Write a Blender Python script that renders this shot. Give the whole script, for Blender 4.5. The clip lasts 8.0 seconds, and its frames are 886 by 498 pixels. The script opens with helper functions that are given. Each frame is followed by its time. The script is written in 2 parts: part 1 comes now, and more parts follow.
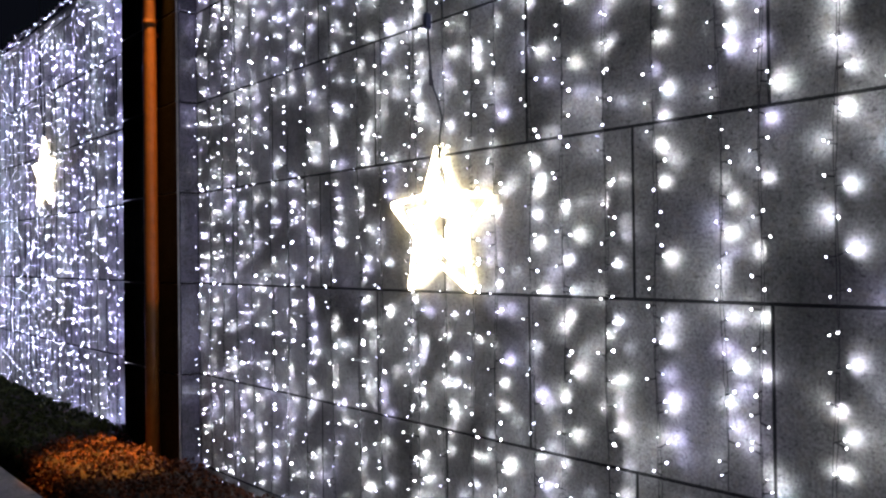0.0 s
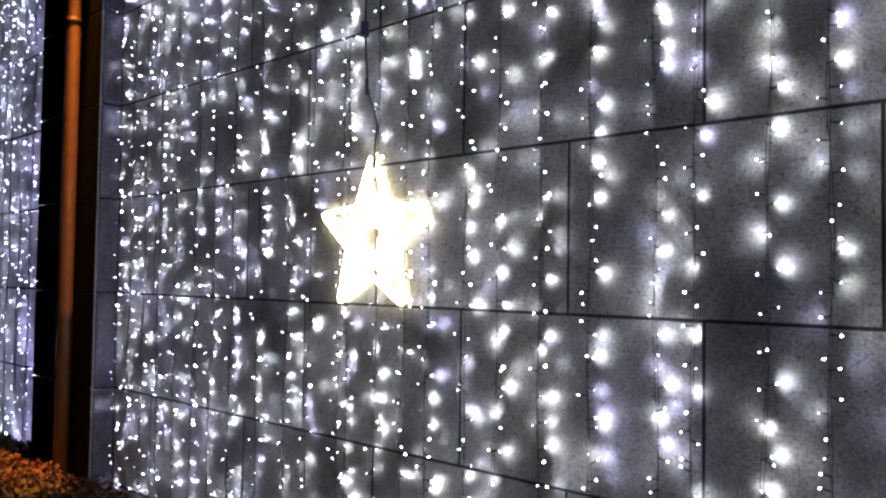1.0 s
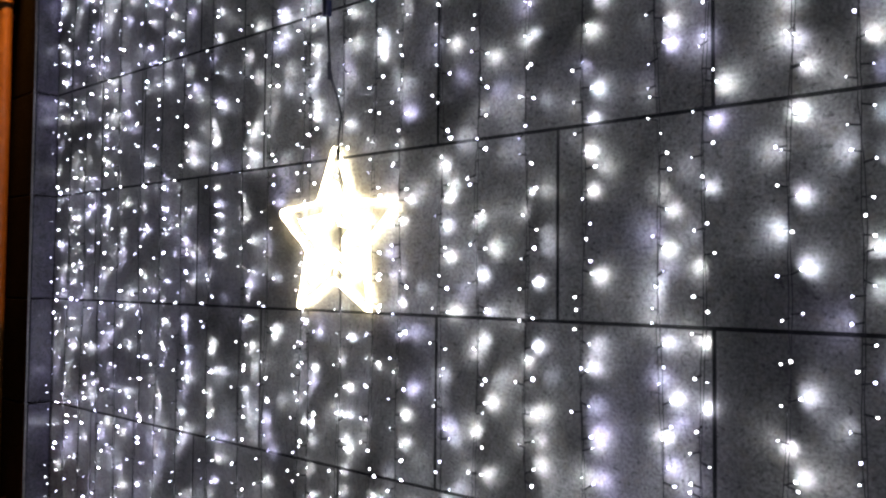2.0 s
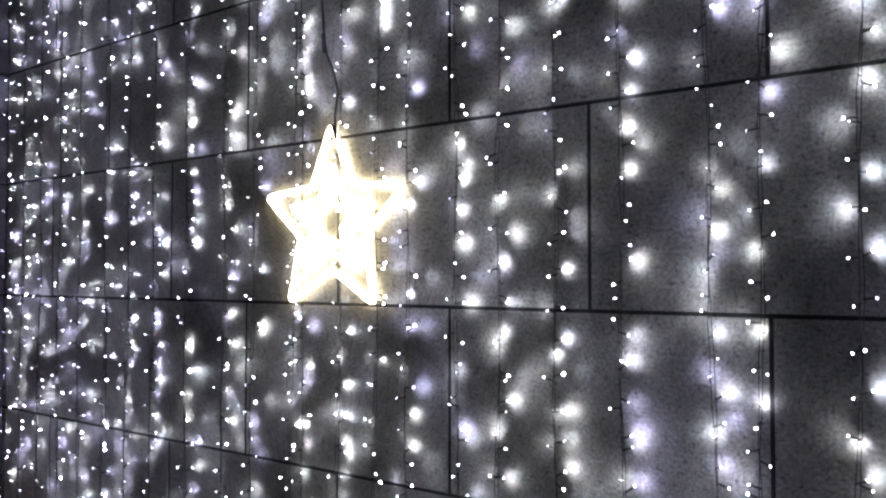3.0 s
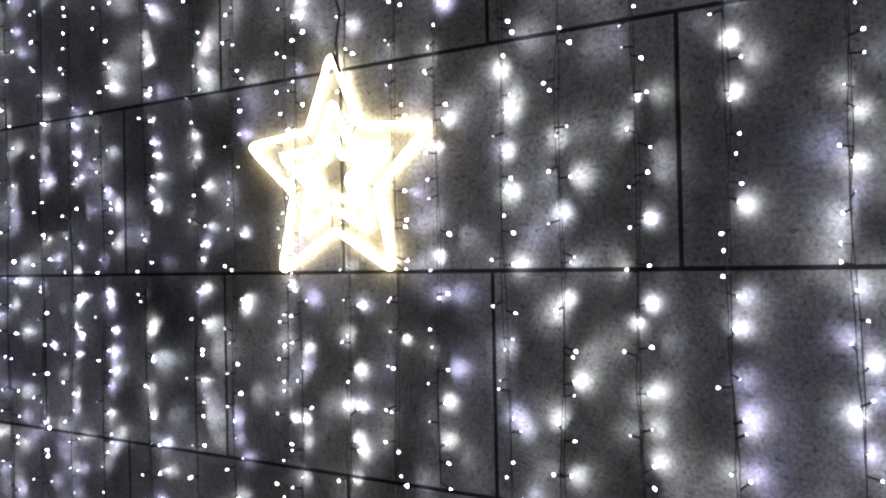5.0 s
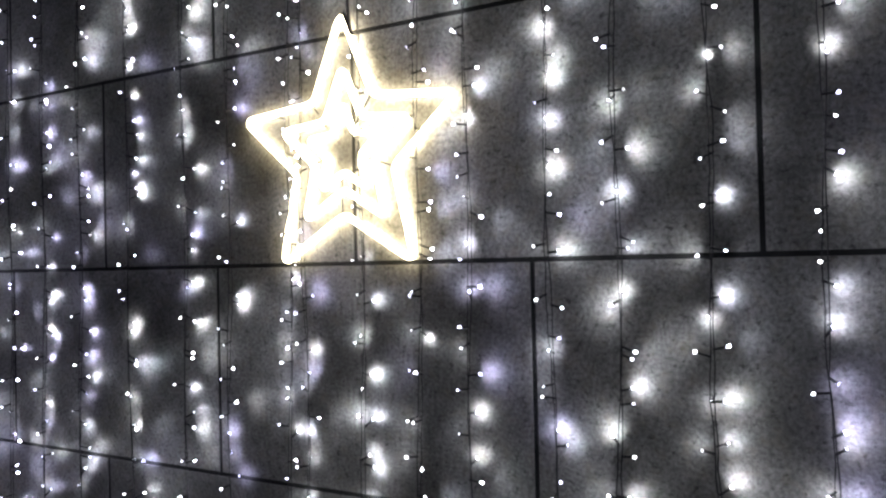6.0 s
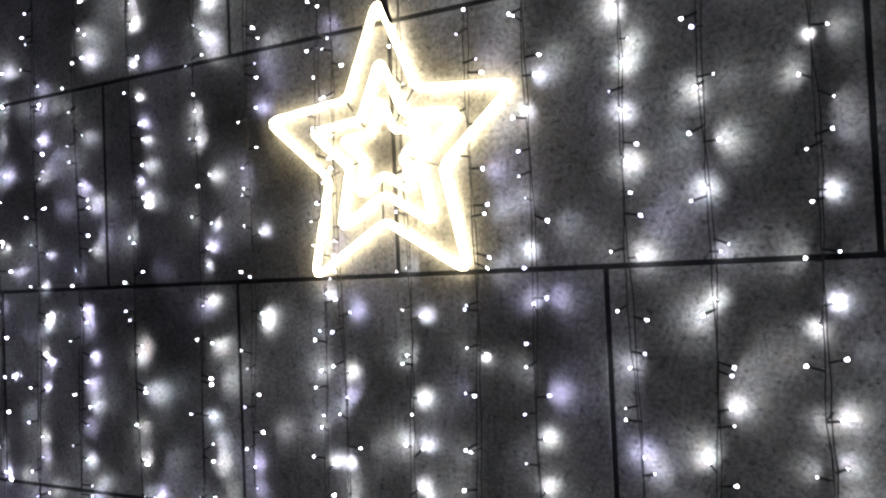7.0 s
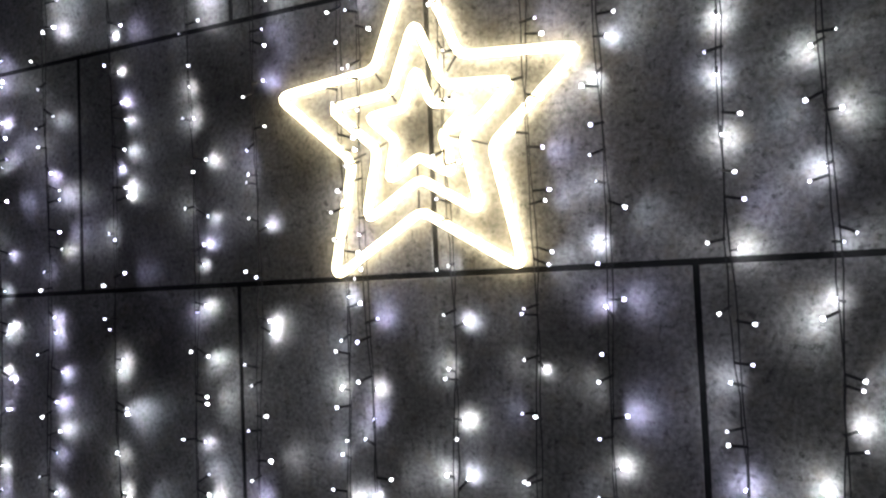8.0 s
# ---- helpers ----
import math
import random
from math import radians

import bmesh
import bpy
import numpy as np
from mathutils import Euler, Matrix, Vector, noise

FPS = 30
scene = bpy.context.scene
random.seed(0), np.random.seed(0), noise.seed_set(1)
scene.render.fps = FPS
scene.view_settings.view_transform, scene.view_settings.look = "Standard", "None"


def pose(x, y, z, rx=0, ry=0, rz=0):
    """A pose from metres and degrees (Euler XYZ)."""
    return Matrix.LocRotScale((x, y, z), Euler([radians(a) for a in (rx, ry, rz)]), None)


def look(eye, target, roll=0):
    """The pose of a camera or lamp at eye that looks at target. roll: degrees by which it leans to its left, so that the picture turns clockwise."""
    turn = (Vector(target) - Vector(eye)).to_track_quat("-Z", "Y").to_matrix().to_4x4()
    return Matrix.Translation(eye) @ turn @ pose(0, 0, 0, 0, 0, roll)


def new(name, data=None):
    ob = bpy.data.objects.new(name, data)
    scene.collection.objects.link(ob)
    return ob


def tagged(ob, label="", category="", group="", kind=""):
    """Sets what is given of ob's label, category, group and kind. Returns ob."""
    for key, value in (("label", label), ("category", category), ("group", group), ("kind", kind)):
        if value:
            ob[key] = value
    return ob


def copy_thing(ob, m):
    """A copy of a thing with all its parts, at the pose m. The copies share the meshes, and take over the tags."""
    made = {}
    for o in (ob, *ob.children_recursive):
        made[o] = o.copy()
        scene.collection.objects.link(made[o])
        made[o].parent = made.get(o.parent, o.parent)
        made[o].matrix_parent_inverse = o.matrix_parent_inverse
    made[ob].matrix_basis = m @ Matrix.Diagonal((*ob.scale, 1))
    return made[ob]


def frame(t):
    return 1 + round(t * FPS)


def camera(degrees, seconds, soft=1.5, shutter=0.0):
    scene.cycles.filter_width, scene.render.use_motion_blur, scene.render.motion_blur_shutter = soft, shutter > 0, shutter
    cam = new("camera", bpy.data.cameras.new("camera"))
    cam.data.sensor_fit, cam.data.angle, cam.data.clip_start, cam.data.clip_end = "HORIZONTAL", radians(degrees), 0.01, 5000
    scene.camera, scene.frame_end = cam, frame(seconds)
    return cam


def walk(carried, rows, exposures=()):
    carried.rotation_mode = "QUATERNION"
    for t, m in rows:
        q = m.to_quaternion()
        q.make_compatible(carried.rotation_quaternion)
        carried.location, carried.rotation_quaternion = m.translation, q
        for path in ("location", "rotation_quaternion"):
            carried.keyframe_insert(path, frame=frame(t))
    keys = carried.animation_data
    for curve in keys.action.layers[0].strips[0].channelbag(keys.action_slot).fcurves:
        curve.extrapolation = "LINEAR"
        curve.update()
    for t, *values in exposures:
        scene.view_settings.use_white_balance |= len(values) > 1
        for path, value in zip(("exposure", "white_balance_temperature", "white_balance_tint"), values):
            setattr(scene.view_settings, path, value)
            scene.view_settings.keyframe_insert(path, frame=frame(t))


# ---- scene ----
cam = camera(56.3, 8.0, soft=2.45)
PATH = [
    (0, (2.736, -2.377, 1.753), (1.224, -1.068, 1.773), -0.7),
    (0.5, (2.722, -2.364, 1.744), (1.233, -1.029, 1.77), 0),
    (1, (2.678, -2.348, 1.715), (1.286, -0.914, 1.788), 0.8),
    (1.2, (2.636, -2.323, 1.729), (1.271, -0.863, 1.812), 0.6),
    (2.3, (2.315, -2.145, 1.708), (1.036, -0.61, 1.785), 0.4),
    (2.5, (2.243, -2.169, 1.687), (0.996, -0.608, 1.765), 0.2),
    (3, (2.097, -2.143, 1.697), (0.89, -0.549, 1.765), 0),
    (3.5, (1.958, -2.039, 1.665), (0.772, -0.43, 1.738), 0),
    (4, (1.835, -1.932, 1.65), (0.662, -0.313, 1.708), 0.2),
    (4.5, (1.712, -1.923, 1.64), (0.599, -0.261, 1.672), -0.6),
    (4.7, (1.641, -1.931, 1.64), (0.551, -0.253, 1.666), -0.9),
    (5.8, (1.357, -1.779, 1.607), (0.33, -0.063, 1.633), -1.4),
    (6, (1.298, -1.725, 1.6), (0.27, -0.009, 1.63), -1.3),
    (6.5, (1.191, -1.664, 1.598), (0.175, 0.059, 1.616), -1.4),
    (7, (1.029, -1.646, 1.597), (0.064, 0.105, 1.659), -2.4),
    (7.5, (0.881, -1.602, 1.576), (-0.017, 0.185, 1.638), -2.7),
    (8, (0.741, -1.471, 1.572), (-0.141, 0.321, 1.667), -2.4),
]
EXPOSURES = [(0, 1.75), (1, 1.65), (2.5, 1.35), (3.5, 1.2), (4.5, 1.1), (6.5, 0.9), (8, 0.55)]
walk(cam, [(t, look(eye, target, roll)) for t, eye, target, roll in PATH], EXPOSURES)

# ---- world and large lights ----
world = bpy.data.worlds.new("night")
world.use_nodes = True
scene.world = world
world.node_tree.nodes["Background"].inputs[0].default_value = (0.30, 0.36, 0.60, 1)
world.node_tree.nodes["Background"].inputs[1].default_value = 0.003

lamp = bpy.data.lights.new("sodium_lamp", "SPOT")
lamp.energy, lamp.color = 1700, (1.0, 0.38, 0.06)
lamp.spot_size, lamp.spot_blend, lamp.shadow_soft_size = radians(14.5), 1.0, 0.008
new("sodium_lamp", lamp).matrix_world = look((-2.56, -0.17, 4.95), (-2.75, -0.49, 0.4))


# ---- materials ----
def material(name, colour, rough=0.6, metal=0.0):
    m = bpy.data.materials.new(name)
    m.use_nodes = True
    b = m.node_tree.nodes["Principled BSDF"]
    b.inputs["Base Color"].default_value = (*colour, 1)
    b.inputs["Roughness"].default_value = rough
    b.inputs["Metallic"].default_value = metal
    return m, m.node_tree.nodes, m.node_tree.links, b


def mixed(nodes, links, factor, a, b, kind="MIX"):
    """A colour mix of two colours or sockets."""
    n = nodes.new("ShaderNodeMix")
    n.data_type, n.blend_type = "RGBA", kind
    for socket, v in ((n.inputs["Factor"], factor), (n.inputs["A"], a), (n.inputs["B"], b)):
        if isinstance(v, bpy.types.NodeSocket):
            links.new(v, socket)
        else:
            socket.default_value = v if isinstance(v, float) else (*v, 1)
    return n.outputs["Result"]


def texture(nodes, links, kind, scale, coord, **values):
    n = nodes.new(kind)
    n.inputs["Scale"].default_value = scale
    for k, v in values.items():
        n.inputs[k].default_value = v
    links.new(coord, n.inputs["Vector"])
    return n


def ramp(nodes, links, value, low, high, to_low=0.0, to_high=1.0):
    n = nodes.new("ShaderNodeMapRange")
    links.new(value, n.inputs["Value"])
    for k, v in zip(("From Min", "From Max", "To Min", "To Max"), (low, high, to_low, to_high)):
        n.inputs[k].default_value = v
    return n.outputs["Result"]


def granite(name, dark, light, rough, relief):
    """Speckled grey granite with grain at two scales, clouding and a tone of its own for each slab."""
    m, nodes, links, b = material(name, dark, rough)
    geo = nodes.new("ShaderNodeNewGeometry").outputs["Position"]
    info = nodes.new("ShaderNodeObjectInfo").outputs["Random"]
    grain = texture(nodes, links, "ShaderNodeTexNoise", 105.0, geo, Detail=3.0, Roughness=0.65)
    fleck = texture(nodes, links, "ShaderNodeTexNoise", 52.0, geo, Detail=5.0, Roughness=0.7)
    cloud = texture(nodes, links, "ShaderNodeTexNoise", 9.0, geo, Detail=6.0, Roughness=0.72)
    base = mixed(nodes, links, ramp(nodes, links, grain.outputs["Fac"], 0.36, 0.66), dark, light)
    base = mixed(nodes, links, ramp(nodes, links, fleck.outputs["Fac"], 0.45, 0.36, 0.0, 0.8), base, tuple(0.25 * c for c in dark))
    rust = texture(nodes, links, "ShaderNodeTexNoise", 23.0, geo, Detail=4.0, Roughness=0.7)
    base = mixed(nodes, links, ramp(nodes, links, rust.outputs["Fac"], 0.5, 0.68, 0.0, 0.45), base, (light[0] * 0.75, light[1] * 0.66, light[2] * 0.52))
    tone = ramp(nodes, links, cloud.outputs["Fac"], 0.32, 0.68, 0.6, 1.25)
    slab = ramp(nodes, links, info, 0.0, 1.0, 0.82, 1.12)
    mul = nodes.new("ShaderNodeMath")
    mul.operation = "MULTIPLY"
    links.new(tone, mul.inputs[0]), links.new(slab, mul.inputs[1])
    hsv = nodes.new("ShaderNodeHueSaturation")
    links.new(base, hsv.inputs["Color"]), links.new(mul.outputs[0], hsv.inputs["Value"])
    links.new(hsv.outputs["Color"], b.inputs["Base Color"])
    links.new(ramp(nodes, links, grain.outputs["Fac"], 0.3, 0.7, rough + 0.12, rough - 0.1), b.inputs["Roughness"])
    bump = nodes.new("ShaderNodeBump")
    bump.inputs["Strength"].default_value, bump.inputs["Distance"].default_value = relief, 0.0015
    links.new(grain.outputs["Fac"], bump.inputs["Height"]), links.new(bump.outputs["Normal"], b.inputs["Normal"])
    return m


def glowing(name, colour, strength, sampling="AUTO"):
    m, nodes, links, b = material(name, (0.8, 0.8, 0.8), 0.3)
    m.cycles.emission_sampling = sampling
    b.inputs["Emission Color"].default_value = (*colour, 1)
    b.inputs["Emission Strength"].default_value = strength
    return m


def mottled(name, a, b_colour, scale, rough=0.7, metal=0.0, relief=0.3):
    m, nodes, links, b = material(name, a, rough, metal)
    geo = nodes.new("ShaderNodeNewGeometry").outputs["Position"]
    n = texture(nodes, links, "ShaderNodeTexNoise", scale, geo, Detail=6.0, Roughness=0.7)
    links.new(mixed(nodes, links, ramp(nodes, links, n.outputs["Fac"], 0.35, 0.68), a, b_colour), b.inputs["Base Color"])
    bump = nodes.new("ShaderNodeBump")
    bump.inputs["Strength"].default_value, bump.inputs["Distance"].default_value = relief, 0.01
    links.new(n.outputs["Fac"], bump.inputs["Height"]), links.new(bump.outputs["Normal"], b.inputs["Normal"])
    return m


def leafy(name, a, b_colour):
    """Leaves that differ one from another."""
    m, nodes, links, b = material(name, a, 0.75)
    island = nodes.new("ShaderNodeNewGeometry").outputs["Random Per Island"]
    links.new(mixed(nodes, links, island, a, b_colour), b.inputs["Base Color"])
    return m


STONE = granite("grey_granite", (0.142, 0.140, 0.139), (0.305, 0.301, 0.298), 0.55, 0.5)
POLISHED = granite("polished_granite", (0.014, 0.013, 0.021), (0.088, 0.082, 0.118), 0.35, 0.3)
# Granite of the pilaster's unlit front: its shade is put into a near-black colour.
SHADED_STONE = granite("shaded_granite", (0.007, 0.007, 0.0072), (0.017, 0.017, 0.0175), 0.8, 0.02)
SHADED_STONE.node_tree.nodes["Principled BSDF"].inputs["Specular IOR Level"].default_value = 0.1
KERB = granite("pale_granite", (0.13, 0.13, 0.125), (0.26, 0.26, 0.25), 0.6, 0.4)
MORTAR = mottled("dark_joint", (0.005, 0.005, 0.0055), (0.011, 0.011, 0.011), 40.0, 0.9)
SOIL = mottled("soil", (0.03, 0.02, 0.014), (0.07, 0.05, 0.035), 25.0, 0.95)
PAVING = mottled("paving", (0.10, 0.10, 0.10), (0.17, 0.165, 0.16), 3.0, 0.8)
PIPE = mottled("rust_orange_paint", (0.11, 0.042, 0.005), (0.17, 0.068, 0.008), 14.0, 0.5)
BLACK = material("black_rubber", (0.006, 0.006, 0.009), 0.7)[0]
NAVY = material("navy_plastic", (0.012, 0.016, 0.05), 0.4)[0]
TINTS = ((0.91, 0.93, 1.0), (0.81, 0.84, 1.0), (0.67, 0.66, 1.0))
LED_SIDE = [glowing("led_lens", c, 5.5, "NONE") for c in TINTS]
LED_TIP = [glowing("led_chip", c, 7.0, "NONE") for c in TINTS]
LED_STRONG = [glowing("led_chip_bright", c, 265.0, "FRONT") for c in TINTS]
LED_ALONG = [glowing("led_chip_side", c, 210.0, "FRONT") for c in TINTS]
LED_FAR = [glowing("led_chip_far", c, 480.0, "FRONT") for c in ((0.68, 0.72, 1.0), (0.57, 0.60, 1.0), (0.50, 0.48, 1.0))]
STAR = glowing("warm_tube", (1.0, 0.85, 0.54), 9.0)
GREEN = leafy("hedge_leaves", (0.02, 0.033, 0.008), (0.07, 0.088, 0.02))
RUSSET = leafy("russet_leaves", (0.018, 0.005, 0.0015), (0.12, 0.030, 0.004))
TWIG = mottled("twigs", (0.025, 0.017, 0.010), (0.05, 0.035, 0.022), 30.0, 0.9)


# ---- mesh helpers ----
def mesh_of(name, bm, *mats, smooth=False):
    data = bpy.data.meshes.new(name)
    bm.to_mesh(data)
    bm.free()
    for m in mats:
        data.materials.append(m)
    if smooth:
        data.shade_smooth()
    return data


def part(name, bm, mat, parent, label="", smooth=False):
    """Links a bmesh, or a finished mesh, as one object under a thing or under a part."""
    data = bm if isinstance(bm, bpy.types.Mesh) else mesh_of(name, bm, mat, smooth=smooth)
    ob = new(name, data)
    ob.parent = parent
    return tagged(ob, label) if label else ob


def box(bm, lo, hi, bevel=0.0):
    size = [b - a for a, b in zip(lo, hi)]
    mid = [(a + b) / 2 for a, b in zip(lo, hi)]
    made = bmesh.ops.create_cube(bm, size=1.0, matrix=Matrix.Translation(mid) @ Matrix.Diagonal((*size, 1)))
    if bevel:
        edges = list({e for v in made["verts"] for e in v.link_edges})
        bmesh.ops.bevel(bm, geom=edges, offset=bevel, segments=2, profile=0.6, affect="EDGES")
    return bm


def sweep(bm, path, radius, sides=8, closed=False):
    """A round tube along a list of points."""
    pts, rings = [Vector(p) for p in path], []
    n = len(pts)
    for i, p in enumerate(pts):
        a = pts[i - 1] if i or closed else p
        b = pts[(i + 1) % n] if i < n - 1 or closed else p
        ahead = (b - a).normalized()
        side = ahead.cross(Vector((0, 1, 0)))
        side = side.normalized() if side.length > 1e-3 else Vector((1, 0, 0))
        up = side.cross(ahead)
        r = radius(i / max(1, n - 1)) if callable(radius) else radius
        rings.append([bm.verts.new(p + r * (math.cos(k) * side + math.sin(k) * up)) for k in [math.tau * j / sides for j in range(sides)]])
    for i in range(n if closed else n - 1):
        a, b = rings[i], rings[(i + 1) % n]
        for j in range(sides):
            bm.faces.new((a[j], a[(j + 1) % sides], b[(j + 1) % sides], b[j]))
    if not closed:
        bm.faces.new(rings[0]), bm.faces.new(rings[-1])
    bmesh.ops.recalc_face_normals(bm, faces=bm.faces[:])
    return bm


# ---- ground, walls, pilaster ----
ROWS = [0.4 + 0.6 * k for k in range(7)]
WALL_TOP = 4.08
JOINT = 0.0058        # half a joint

ground = tagged(new("ground", mesh_of("ground", box(bmesh.new(), (-400, -400, -0.3), (400, 400, 0.0)), PAVING)),
                "dark grey paving at night", "ground", kind="structure")


def slab(width, height, thick):
    """A stone slab with its front edges worn off; origin at its lower left front corner."""
    return mesh_of("stone_panel", box(bmesh.new(), (JOINT, 0, JOINT), (width - JOINT, thick, height - JOINT), 0.0016), STONE)


SLABS = {}


def clad_wall(name, x0, x1, label):
    """A thick backing wall and its slabs in running bond."""
    wall = new(name, mesh_of(name, box(bmesh.new(), (x0, 0.0018, -0.05), (x1, 0.32, WALL_TOP)), MORTAR))
    tagged(wall, label, "wall", kind="structure")
    for k in range(-1, len(ROWS)):
        z0 = ROWS[k] if k >= 0 else 0.0
        z1 = min(WALL_TOP + 0.02, z0 + 0.6) if k >= 0 else 0.4
        if z1 - z0 < 0.1:
            continue
        half = 0.0 if (k % 2) == 0 else 0.5
        cuts = [x0] + [i + half for i in range(-12, 6) if x0 + 0.02 < i + half < x1 - 0.02] + [x1]
        for a, b in zip(cuts, cuts[1:]):
            key = (round(b - a, 3), round(z1 - z0, 3))
            if key not in SLABS:
                SLABS[key] = slab(b - a, z1 - z0, 0.03)
            panel = part("stone_panel", SLABS[key], None, wall)
            panel.location = (a, random.uniform(-0.0006, 0.0006), z0)
    return wall


clad_wall("wall_near", -2.5, 3.5, "dark grey granite slabs in running bond")
clad_wall("wall_far", -10.5, -3.5, "grey granite slabs hung with strings of light")

pilaster = tagged(new("pilaster", mesh_of("pilaster", box(bmesh.new(), (-3.49, -0.10, -0.05), (-2.518, 0.32, 5.6)), MORTAR)),
                  "projecting pilaster of polished dark granite blocks", "pilaster", kind="structure")
for k in range(9):
    z0 = 0.4 + 0.6 * k if k else 0.4
    if z0 < 5.5:
        b = box(bmesh.new(), (-3.5, -0.122, z0 + JOINT), (-2.508, 0.3, z0 + 0.6 - JOINT), 0.006)
        part("stone_block", b, POLISHED, pilaster)
        # Thin slab added to carry the darkened colour of the shaded front.
        part("front_slab", box(bmesh.new(), (-3.496, -0.136, z0 + JOINT), (-2.512, -0.126, z0 + 0.6 - JOINT), 0.003), SHADED_STONE, pilaster, "front slab coloured near black for the unlit face")
part("stone_block", box(bmesh.new(), (-3.5, -0.122, 0.0), (-2.508, 0.3, 0.4 - JOINT), 0.006), POLISHED, pilaster)

# Added strip in a pale colour: the glint along the corner's arris.
part("edge_trim", box(bmesh.new(), (-2.511, -0.141, 0.3), (-2.503, -0.129, 5.58), 0.001), KERB, pilaster, "thin pale strip for the light caught on the corner")

# Planter along the foot of the wall.
planter = tagged(new("planter_kerb", mesh_of("planter_kerb", box(bmesh.new(), (-10.5, -1.30, 0.0), (3.5, -1.02, 0.33), 0.01), KERB)),
                 "low pale granite kerb of a planting bed", "kerb", kind="structure")
for i in range(14):
    b = box(bmesh.new(), (-10.5 + i + 0.003, -1.34, 0.334), (-9.5 + i - 0.003, -1.0, 0.40), 0.012)
    part("coping_stone", b, KERB, planter)
tagged(new("planting_bed", mesh_of("planting_bed", box(bmesh.new(), (-10.5, -1.02, 0.0), (3.5, -0.13, 0.24)), SOIL)),
       "dark soil of the planting bed", "soil", kind="structure")

# ---- downpipe ----
downpipe = tagged(new("downpipe"), "rust-orange painted round downpipe on the pilaster", "downpipe")
PX, PY = -2.80, -0.20
part("pipe", sweep(bmesh.new(), [(PX, PY, z) for z in (0.3, 1.5, 2.5, 3.5, 5.4)], 0.045, 20), PIPE, downpipe, smooth=True)
for z in (3.37, 5.2):
    part("collar", sweep(bmesh.new(), [(PX, PY, z - 0.009), (PX, PY, z - 0.006), (PX, PY, z + 0.006), (PX, PY, z + 0.009)], 0.0485, 20), PIPE, downpipe, smooth=True)
    part("bracket", box(bmesh.new(), (PX - 0.012, PY + 0.03, z - 0.09), (PX + 0.012, -0.137, z - 0.06), 0.003), PIPE, downpipe)

# ---- strings of light ----
def sleeve_mesh():
    return mesh_of("led_lamp", sweep(bmesh.new(), [(0, 0, -0.028), (0, 0, -0.024), (0, 0, 0.0005)], 0.0026, 6), BLACK)


def lens_mesh(side, tip_glow):
    """The clear lens of a lamp that points along +z: it scatters a little sideways and throws most of its light ahead."""
    bm = bmesh.new()
    rings = [[bm.verts.new((r * math.cos(math.tau * j / 5), r * math.sin(math.tau * j / 5), z)) for j in range(5)] for r, z in ((0.0029, 0.0), (0.0036, 0.0058))]
    for j in range(5):
        bm.faces.new((rings[0][j], rings[0][(j + 1) % 5], rings[1][(j + 1) % 5], rings[1][j]))
    bm.faces.new(rings[1]).material_index = 1
    return mesh_of("lens", bm, side, tip_glow)


SLEEVE = sleeve_mesh()
LENSES = [lens_mesh(a, b) for a, b in zip(LED_SIDE, LED_TIP)]
STRONG = [lens_mesh(a, b) for a, b in zip(LED_SIDE, LED_STRONG)]
ALONG = [lens_mesh(a, b) for a, b in zip(LED_SIDE, LED_ALONG)]
RIG = random.Random(11)


# Where lamps that are turned to the stone throw their brightest spots: along the wall, and height.
SPOTS = ((-1.06, 1.26), (-1.05, 2.29), (-0.85, 2.36), (-0.82, 1.85), (-0.58, 1.71), (-0.56, 1.41), (-0.39, 2.06), (-0.26, 1.38),
         (-0.16, 1.33), (-0.01, 1.21), (0.0, 1.42), (0.06, 1.31), (0.07, 1.51), (0.22, 1.41), (0.33, 1.64), (0.33, 1.94),
         (0.36, 1.24), (0.38, 2.02), (0.41, 1.34), (0.52, 1.4), (0.53, 2.12), (0.56, 1.22), (0.56, 1.8), (0.59, 1.62),
         (0.65, 1.47), (0.67, 1.24), (0.68, 1.93), (0.71, 1.53), (0.76, 1.33), (0.78, 1.84), (1.12, 2.12), (1.15, 2.31),
         (1.16, 1.52), (1.17, 1.28), (1.26, 1.88), (1.34, 1.46), (1.35, 1.29), (1.37, 1.81), (1.39, 2.41), (1.4, 1.41),
         (1.47, 1.56), (1.55, 2.26), (1.64, 1.86), (1.73, 2.16), (1.74, 1.95), (1.76, 1.25), (1.76, 1.78), (1.77, 1.45))

# Fainter, wider spots between them.
HAZES = ((0.56, 2.01), (0.55, 1.91), (0.45, 1.54), (0.33, 1.55), (0.70, 1.74), (0.89, 1.46), (-0.16, 1.15), (0.05, 1.12), (-0.40, 1.48), (-0.25, 1.78),
         (-0.56, 1.10), (-0.83, 2.07), (-0.46, 1.14), (1.16, 1.73), (1.32, 1.70), (1.21, 2.09), (1.13, 2.0), (1.38, 1.21), (1.48, 1.39), (0.96, 1.31),
         (0.93, 1.52), (0.93, 1.72), (0.85, 1.96), (1.45, 1.76), (0.05, 2.32), (1.47, 2.39), (1.68, 2.36), (1.30, 1.66), (1.43, 1.35))


def heading(turn, to_wall):
    """The way a lamp points: at the wall, along it, or out from it."""
    pick = turn.random()
    if pick < to_wall:
        v = (turn.uniform(-1.2, 1.2), 1.0, turn.uniform(-0.8, 0.7))
    elif pick < 0.76:
        v = (turn.choice((-1, 1)), turn.uniform(-0.35, 0.5), turn.uniform(-0.5, 0.35))
    else:
        v = (turn.uniform(-1, 1), -1.0, turn.uniform(-0.5, 0.3))
    return Vector(v).normalized()


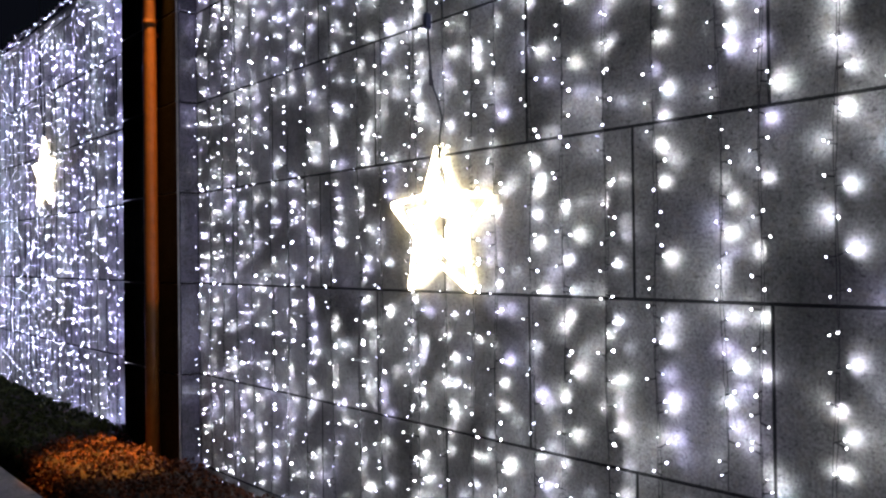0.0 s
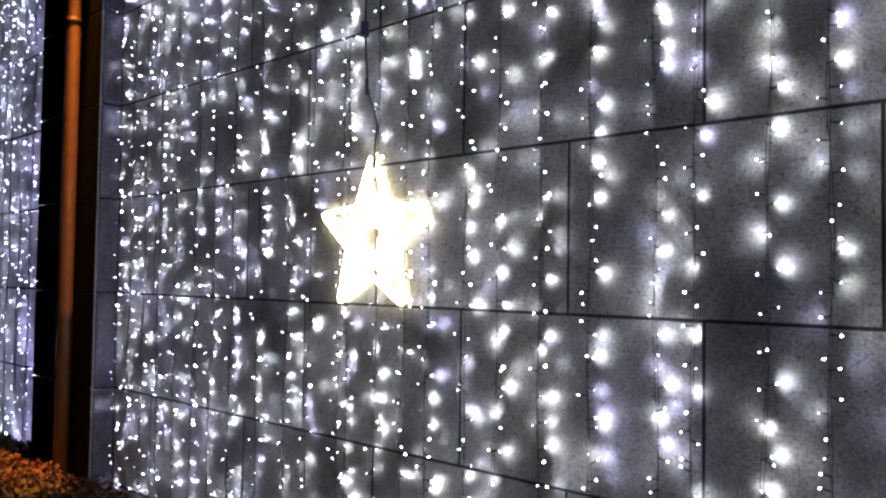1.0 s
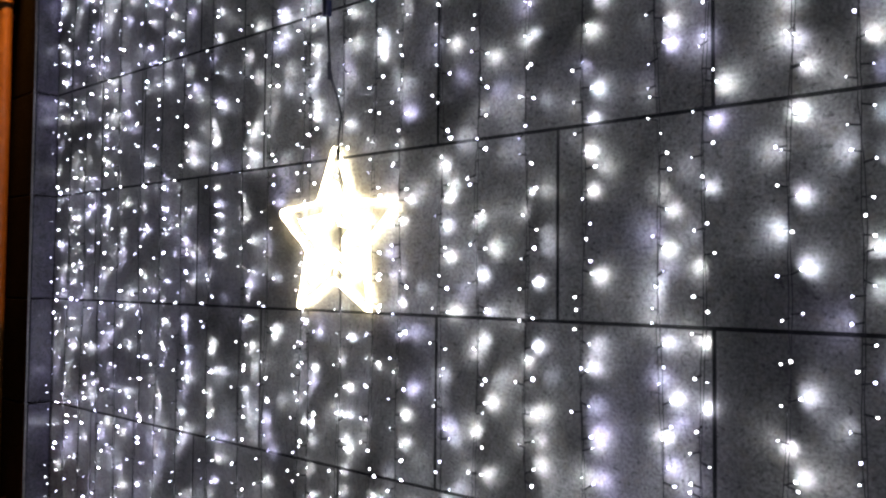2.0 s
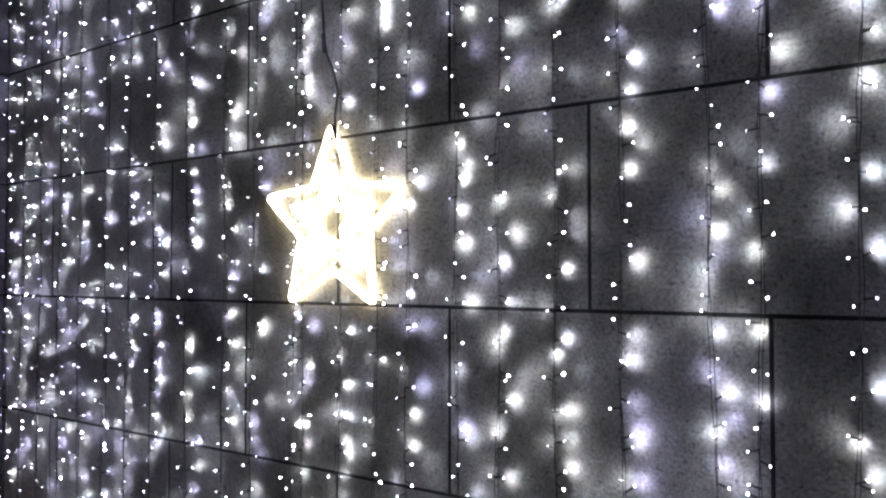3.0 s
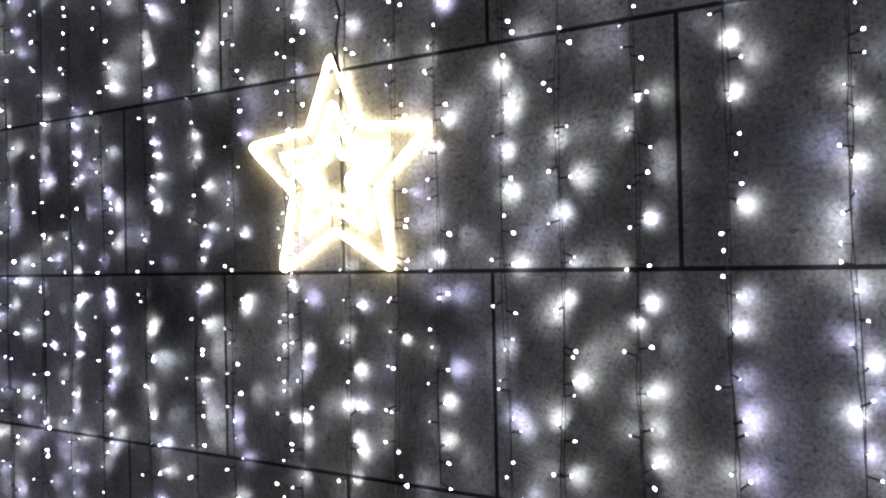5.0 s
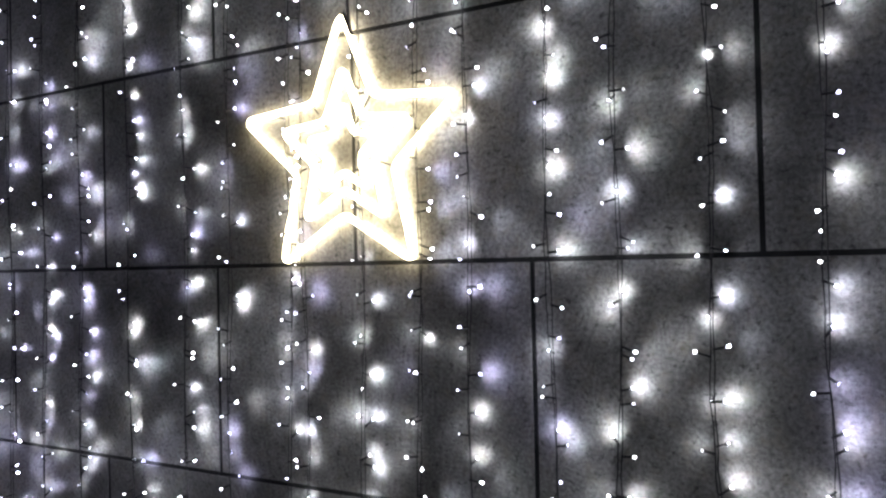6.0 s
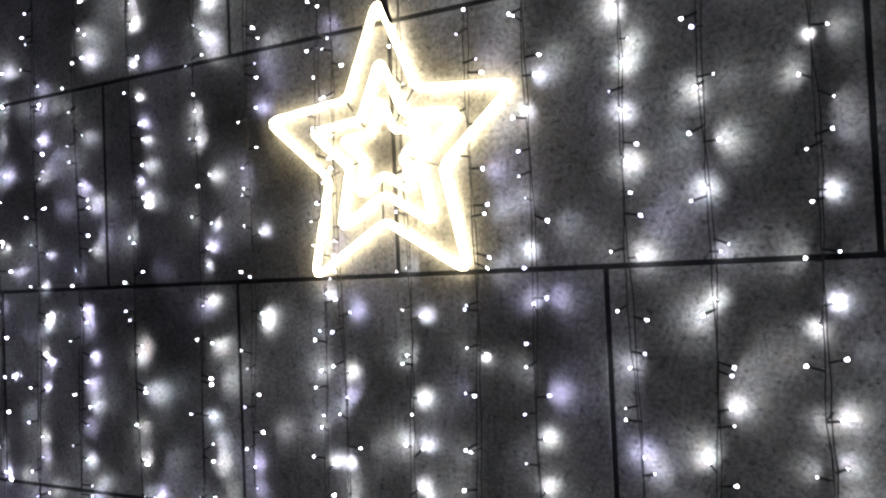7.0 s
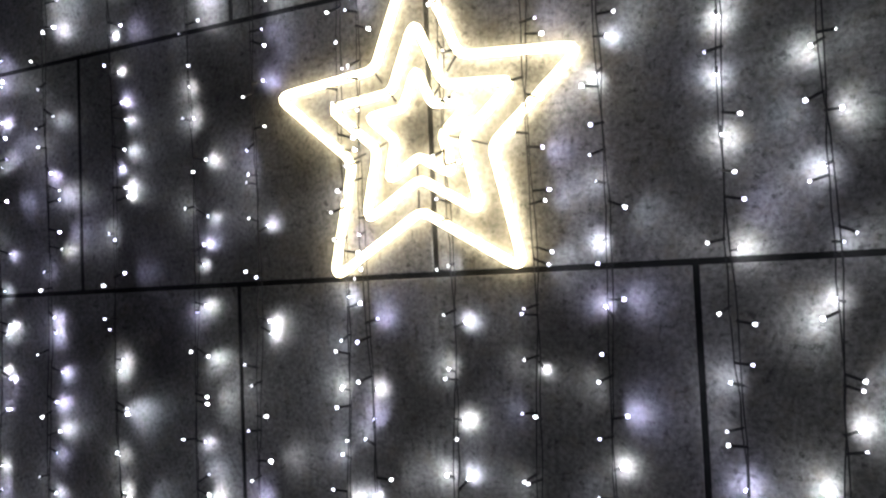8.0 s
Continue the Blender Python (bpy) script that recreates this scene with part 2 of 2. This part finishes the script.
def light_string(x, top, bottom, singly):
    """One hanging string: two thin wires with a lamp of each at every node, 10 cm apart, each lamp turned its own way."""
    turn = random.Random(RIG.random())
    string = tagged(new("light_string"), "string of small cool white lamps hanging down the wall", "light string", "strings of light on the wall")
    if not singly:
        tagged(string, "string of bluish white lamps on the stone beyond the pilaster")
    string.location = (x, 0, top)
    phase, sway = turn.uniform(0, 6), turn.uniform(0.005, 0.016)
    depth = turn.uniform(-0.051, -0.041)

    def wire_at(z, s=0):
        twist = 0.0048 * math.sin(6.5 * z + 2 * phase + 0.8 * math.sin(3 * z))
        return Vector((sway * math.sin(phase + 1.7 * z) + 0.005 * math.sin(7 * z + phase) + s * twist, depth + 0.006 * math.sin(phase + 3.3 * z) + s * 0.002, z - top))

    wires, hung = bmesh.new(), []
    pitch = turn.uniform(0.099, 0.107)
    first = turn.uniform(0.0, 0.1) if singly else turn.uniform(0.03, 0.06)
    gap = turn.uniform(0.012, 0.042)
    for s in (-1, 1):
        z = top - first - (gap if s > 0 else 0.0)
        steps = [top]
        while z > bottom:
            at = z + turn.uniform(-0.009, 0.009)
            steps += [at + 0.05, at]
            hung.append((at, s))
            z -= pitch
        sweep(wires, [wire_at(h, s) + Vector((turn.uniform(-0.0024, 0.0024), 0, 0)) for h in sorted(set(steps), reverse=True)], 0.0013, 4)
    part("wire", wires, BLACK, string)
    rest = bmesh.new()
    tints = (5, 3, 2.2) if x > -0.9 else (2, 4, 4)
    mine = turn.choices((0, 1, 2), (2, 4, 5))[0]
    aims = {}
    for sx, sz in SPOTS + HAZES:
        if min(NEAR, key=lambda n: abs(n - sx)) == x:
            aims[min((i for i in range(len(hung)) if i not in aims), key=lambda i: abs(hung[i][0] - sz))] = (sx, sz)
    for i, (h, s) in enumerate(hung):
        placed = singly and x > -0.5 and 1.15 < h < 2.45
        way = heading(turn, 0.15 if placed else 0.45 if singly else 0.30)
        if i in aims:
            w = wire_at(h, s)
            way = Vector((aims[i][0] - x - w.x, -w.y, (aims[i][1] - h) * 0.8)).normalized()
        kind = turn.choices((0, 1, 2), tints)[0]
        m = Matrix.Translation(wire_at(h, s) + way * 0.0262) @ way.to_track_quat("Z", "Y").to_matrix().to_4x4()
        if singly:
            lamp_ob = part("led_lamp", SLEEVE, None, string)
            lamp_ob.matrix_local = m
            lens = part("lens", (ALONG if aims.get(i) in HAZES else STRONG if way.y > 0.33 or i in aims else ALONG if way.y > -0.12 else LENSES)[kind], None, lamp_ob)
            lens.scale = [turn.uniform(0.9, 1.2) if i in aims else turn.uniform(0.6, 1.05)] * 3
        else:
            n = len(rest.verts)
            m = m @ Matrix.Scale(turn.uniform(0.65, 0.95), 4)
            rest.from_mesh(LENSES[mine])
            rest.faces.ensure_lookup_table()
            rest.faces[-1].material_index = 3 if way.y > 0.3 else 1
            rest.from_mesh(SLEEVE)
            rest.verts.ensure_lookup_table(), rest.faces.ensure_lookup_table()
            bmesh.ops.transform(rest, matrix=m, verts=rest.verts[n:])
            for face in rest.faces[-len(SLEEVE.polygons):]:
                face.material_index = 2
    if singly:
        rest.free()
    else:
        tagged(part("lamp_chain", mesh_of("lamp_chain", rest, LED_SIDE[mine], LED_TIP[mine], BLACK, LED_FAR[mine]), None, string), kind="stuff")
    return string


# The strings hang a little unevenly, most about 19 cm apart.
NEAR = (-2.40, -2.21, -2.03, -1.85, -1.655, -1.45, -1.26, -1.063, -0.83, -0.585, -0.40, -0.187, -0.145, 0.054, 0.22,
        0.368, 0.56, 0.718, 0.915, 1.122, 1.36, 1.501, 1.712, 1.89, 2.09, 2.29, 2.49)
for x in NEAR:
    light_string(x, WALL_TOP + 0.07, RIG.uniform(0.30, 0.42), True)
x = -9.6
while x < -3.55:
    light_string(x + RIG.uniform(-0.04, 0.04), WALL_TOP + 0.07, RIG.uniform(0.30, 0.42), False)
    x += 0.19

# The cable from which the far strings hang, slack between its hooks.
header = tagged(new("header_cable"), "thin slack cable along the top of the far wall", "cable")
for k in range(10):
    a = -9.7 + 0.62 * k
    span = [(a + 0.62 * u, -0.03, WALL_TOP + 0.075 - 0.05 * 4 * u * (1 - u)) for u in (0, 0.2, 0.4, 0.6, 0.8, 1)]
    part("cable_span", sweep(bmesh.new(), span, 0.004, 6), NAVY, header, smooth=True)
    part("hook", sweep(bmesh.new(), [(a, -0.035, WALL_TOP + 0.09), (a, -0.034, WALL_TOP + 0.03), (a, -0.001, WALL_TOP - 0.02)], 0.003, 5), BLACK, header)

# ---- star lights ----
def star_path(scale, soft, cx=-0.020, cz=1.893):
    """A five-pointed star with rounded tips, as a closed line in the plane of the wall."""
    corners = []
    for k in range(10):
        a = math.pi / 2 + k * math.pi / 5
        r = (0.362 if k % 2 == 0 else 0.165) * scale
        corners.append(Vector((cx + r * math.cos(a), 0, cz + r * math.sin(a))))
    path = []
    for k, p in enumerate(corners):
        a, b = corners[k - 1], corners[(k + 1) % 10]
        cut = soft if k % 2 == 0 else soft * 0.6
        p0, p1 = p + (a - p).normalized() * cut, p + (b - p).normalized() * cut
        path += [p0 * (1 - u) ** 2 + p * 2 * u * (1 - u) + p1 * u * u for u in (0, 0.25, 0.5, 0.75, 1)]
    return path


def star_light(label):
    star = tagged(new("star_light"), label, "star light", "star lights")
    for name, s, soft in (("outer_tube", 1.0, 0.035), ("middle_tube", 0.61, 0.03), ("inner_tube", 0.34, 0.02)):
        part(name, sweep(bmesh.new(), [p + Vector((0, -0.0145, 0)) for p in star_path(s, soft)], 0.0084, 10, closed=True), STAR, star, smooth=True)
    for k in range(5):
        a = math.pi / 2 + (2 * k + 1) * math.pi / 5
        for r0, r1 in ((0.165, 0.125), (0.102, 0.072)):
            ends = [(-0.020 + r * math.cos(a), -0.0245, 1.893 + r * math.sin(a)) for r in (r0, r1)]
            part("clip", sweep(bmesh.new(), ends, 0.0022, 5), BLACK, star)
    cable = [(0.02, -0.03, 2.20), (0.012, -0.03, 2.27), (0.026, -0.028, 2.36), (0.004, -0.028, 2.43), (-0.03, -0.028, 2.50), (-0.045, -0.028, 2.56),
             (-0.058, -0.028, 2.70), (-0.066, -0.028, 2.80), (-0.062, -0.028, 3.1), (-0.07, -0.03, 3.6), (-0.06, -0.03, 4.1)]
    part("power_cable", sweep(bmesh.new(), cable, 0.0045, 6), BLACK, star, smooth=True)
    part("connector", sweep(bmesh.new(), [(-0.042, -0.03, 2.51), (-0.043, -0.03, 2.52), (-0.047, -0.03, 2.57), (-0.048, -0.03, 2.58)], 0.008, 8), BLACK, star)
    part("plug", box(bmesh.new(), (-0.080, -0.045, 2.765), (-0.052, -0.015, 2.835), 0.006), NAVY, star)
    part("cable_end", sweep(bmesh.new(), [(0.010, -0.042, 2.240), (0.034, -0.042, 2.180)], 0.006, 6), BLACK, star)
    return star


star = star_light("warm white tube star hanging on the stone wall")
copy_thing(star, Matrix.Translation((-5.95, 0, 0.72)))

# ---- hedges ----
def hedge(name, label, x0, x1, y0, y1, top, count, size, mat, seed):
    """A clipped hedge: a dark tangle of twigs inside, and many small leaves round it."""
    rng = np.random.default_rng(seed)
    thing = tagged(new(name), label, "hedge")
    core = box(bmesh.new(), (x0 + 0.05, y0 + 0.07, 0.2), (x1 - 0.03, y1 - 0.05, top - 0.09))
    bmesh.ops.subdivide_edges(core, edges=core.edges[:], cuts=12, use_grid_fill=True)
    for v in core.verts:
        v.co += 0.04 * noise.noise_vector(v.co * 3.0)
    part("twig_mass", core, TWIG, thing)
    n = count
    u, w = rng.random(n), rng.random(n)
    x = x0 + (x1 - x0) * u
    across = (w - 0.5) * 2
    bump = np.array([noise.noise(Vector((a * 2.2, b * 2.5, seed))) for a, b in zip(x, across)])
    fine = np.array([noise.noise(Vector((a * 9.0, b * 6.0, seed + 3))) for a, b in zip(x, across)])
    y = (y0 + y1) / 2 + across * (y1 - y0) / 2
    z = top - 0.10 * np.abs(across) ** 3 + 0.07 * bump + 0.045 * fine - rng.random(n) ** 2 * 0.12
    front = rng.random(n) < 0.4
    y = np.where(front, y0 + 0.05 * fine + rng.random(n) * 0.08, y)
    z = np.where(front, 0.22 + (top - 0.26) * rng.random(n) + 0.05 * bump, z)
    centre = np.stack([x, y, z], 1)
    ahead = rng.normal(size=(n, 3)) + (0, -0.2, 0.5)
    ahead /= np.linalg.norm(ahead, axis=1, keepdims=True)
    side = np.cross(ahead, rng.normal(size=(n, 3)))
    side /= np.linalg.norm(side, axis=1, keepdims=True)
    length = size * rng.uniform(0.6, 1.4, (n, 1))
    up = np.cross(side, ahead)
    verts = np.stack([centre - ahead * length * 0.5, centre + side * length * 0.24 + up * length * 0.08,
                      centre + ahead * length * 0.5, centre - side * length * 0.24 + up * length * 0.08], 1).reshape(-1, 3)
    at = np.arange(n) * 4
    faces = np.concatenate([np.stack([at, at + 1, at + 2], 1), np.stack([at, at + 2, at + 3], 1)])
    data = bpy.data.meshes.new("foliage")
    data.from_pydata(verts.tolist(), [], faces.tolist())
    data.materials.append(mat)
    tagged(part("foliage", data, None, thing), kind="stuff")
    return thing


hedge("green_hedge", "dark green clipped hedge at the foot of the wall", -10.2, -3.33, -0.92, -0.12, 0.58, 17000, 0.045, GREEN, 5)
hedge("russet_hedge", "russet autumn-leaved low hedge below the stone wall", -3.36, 1.5, -0.90, -0.17, 0.54, 18000, 0.035, RUSSET, 8)
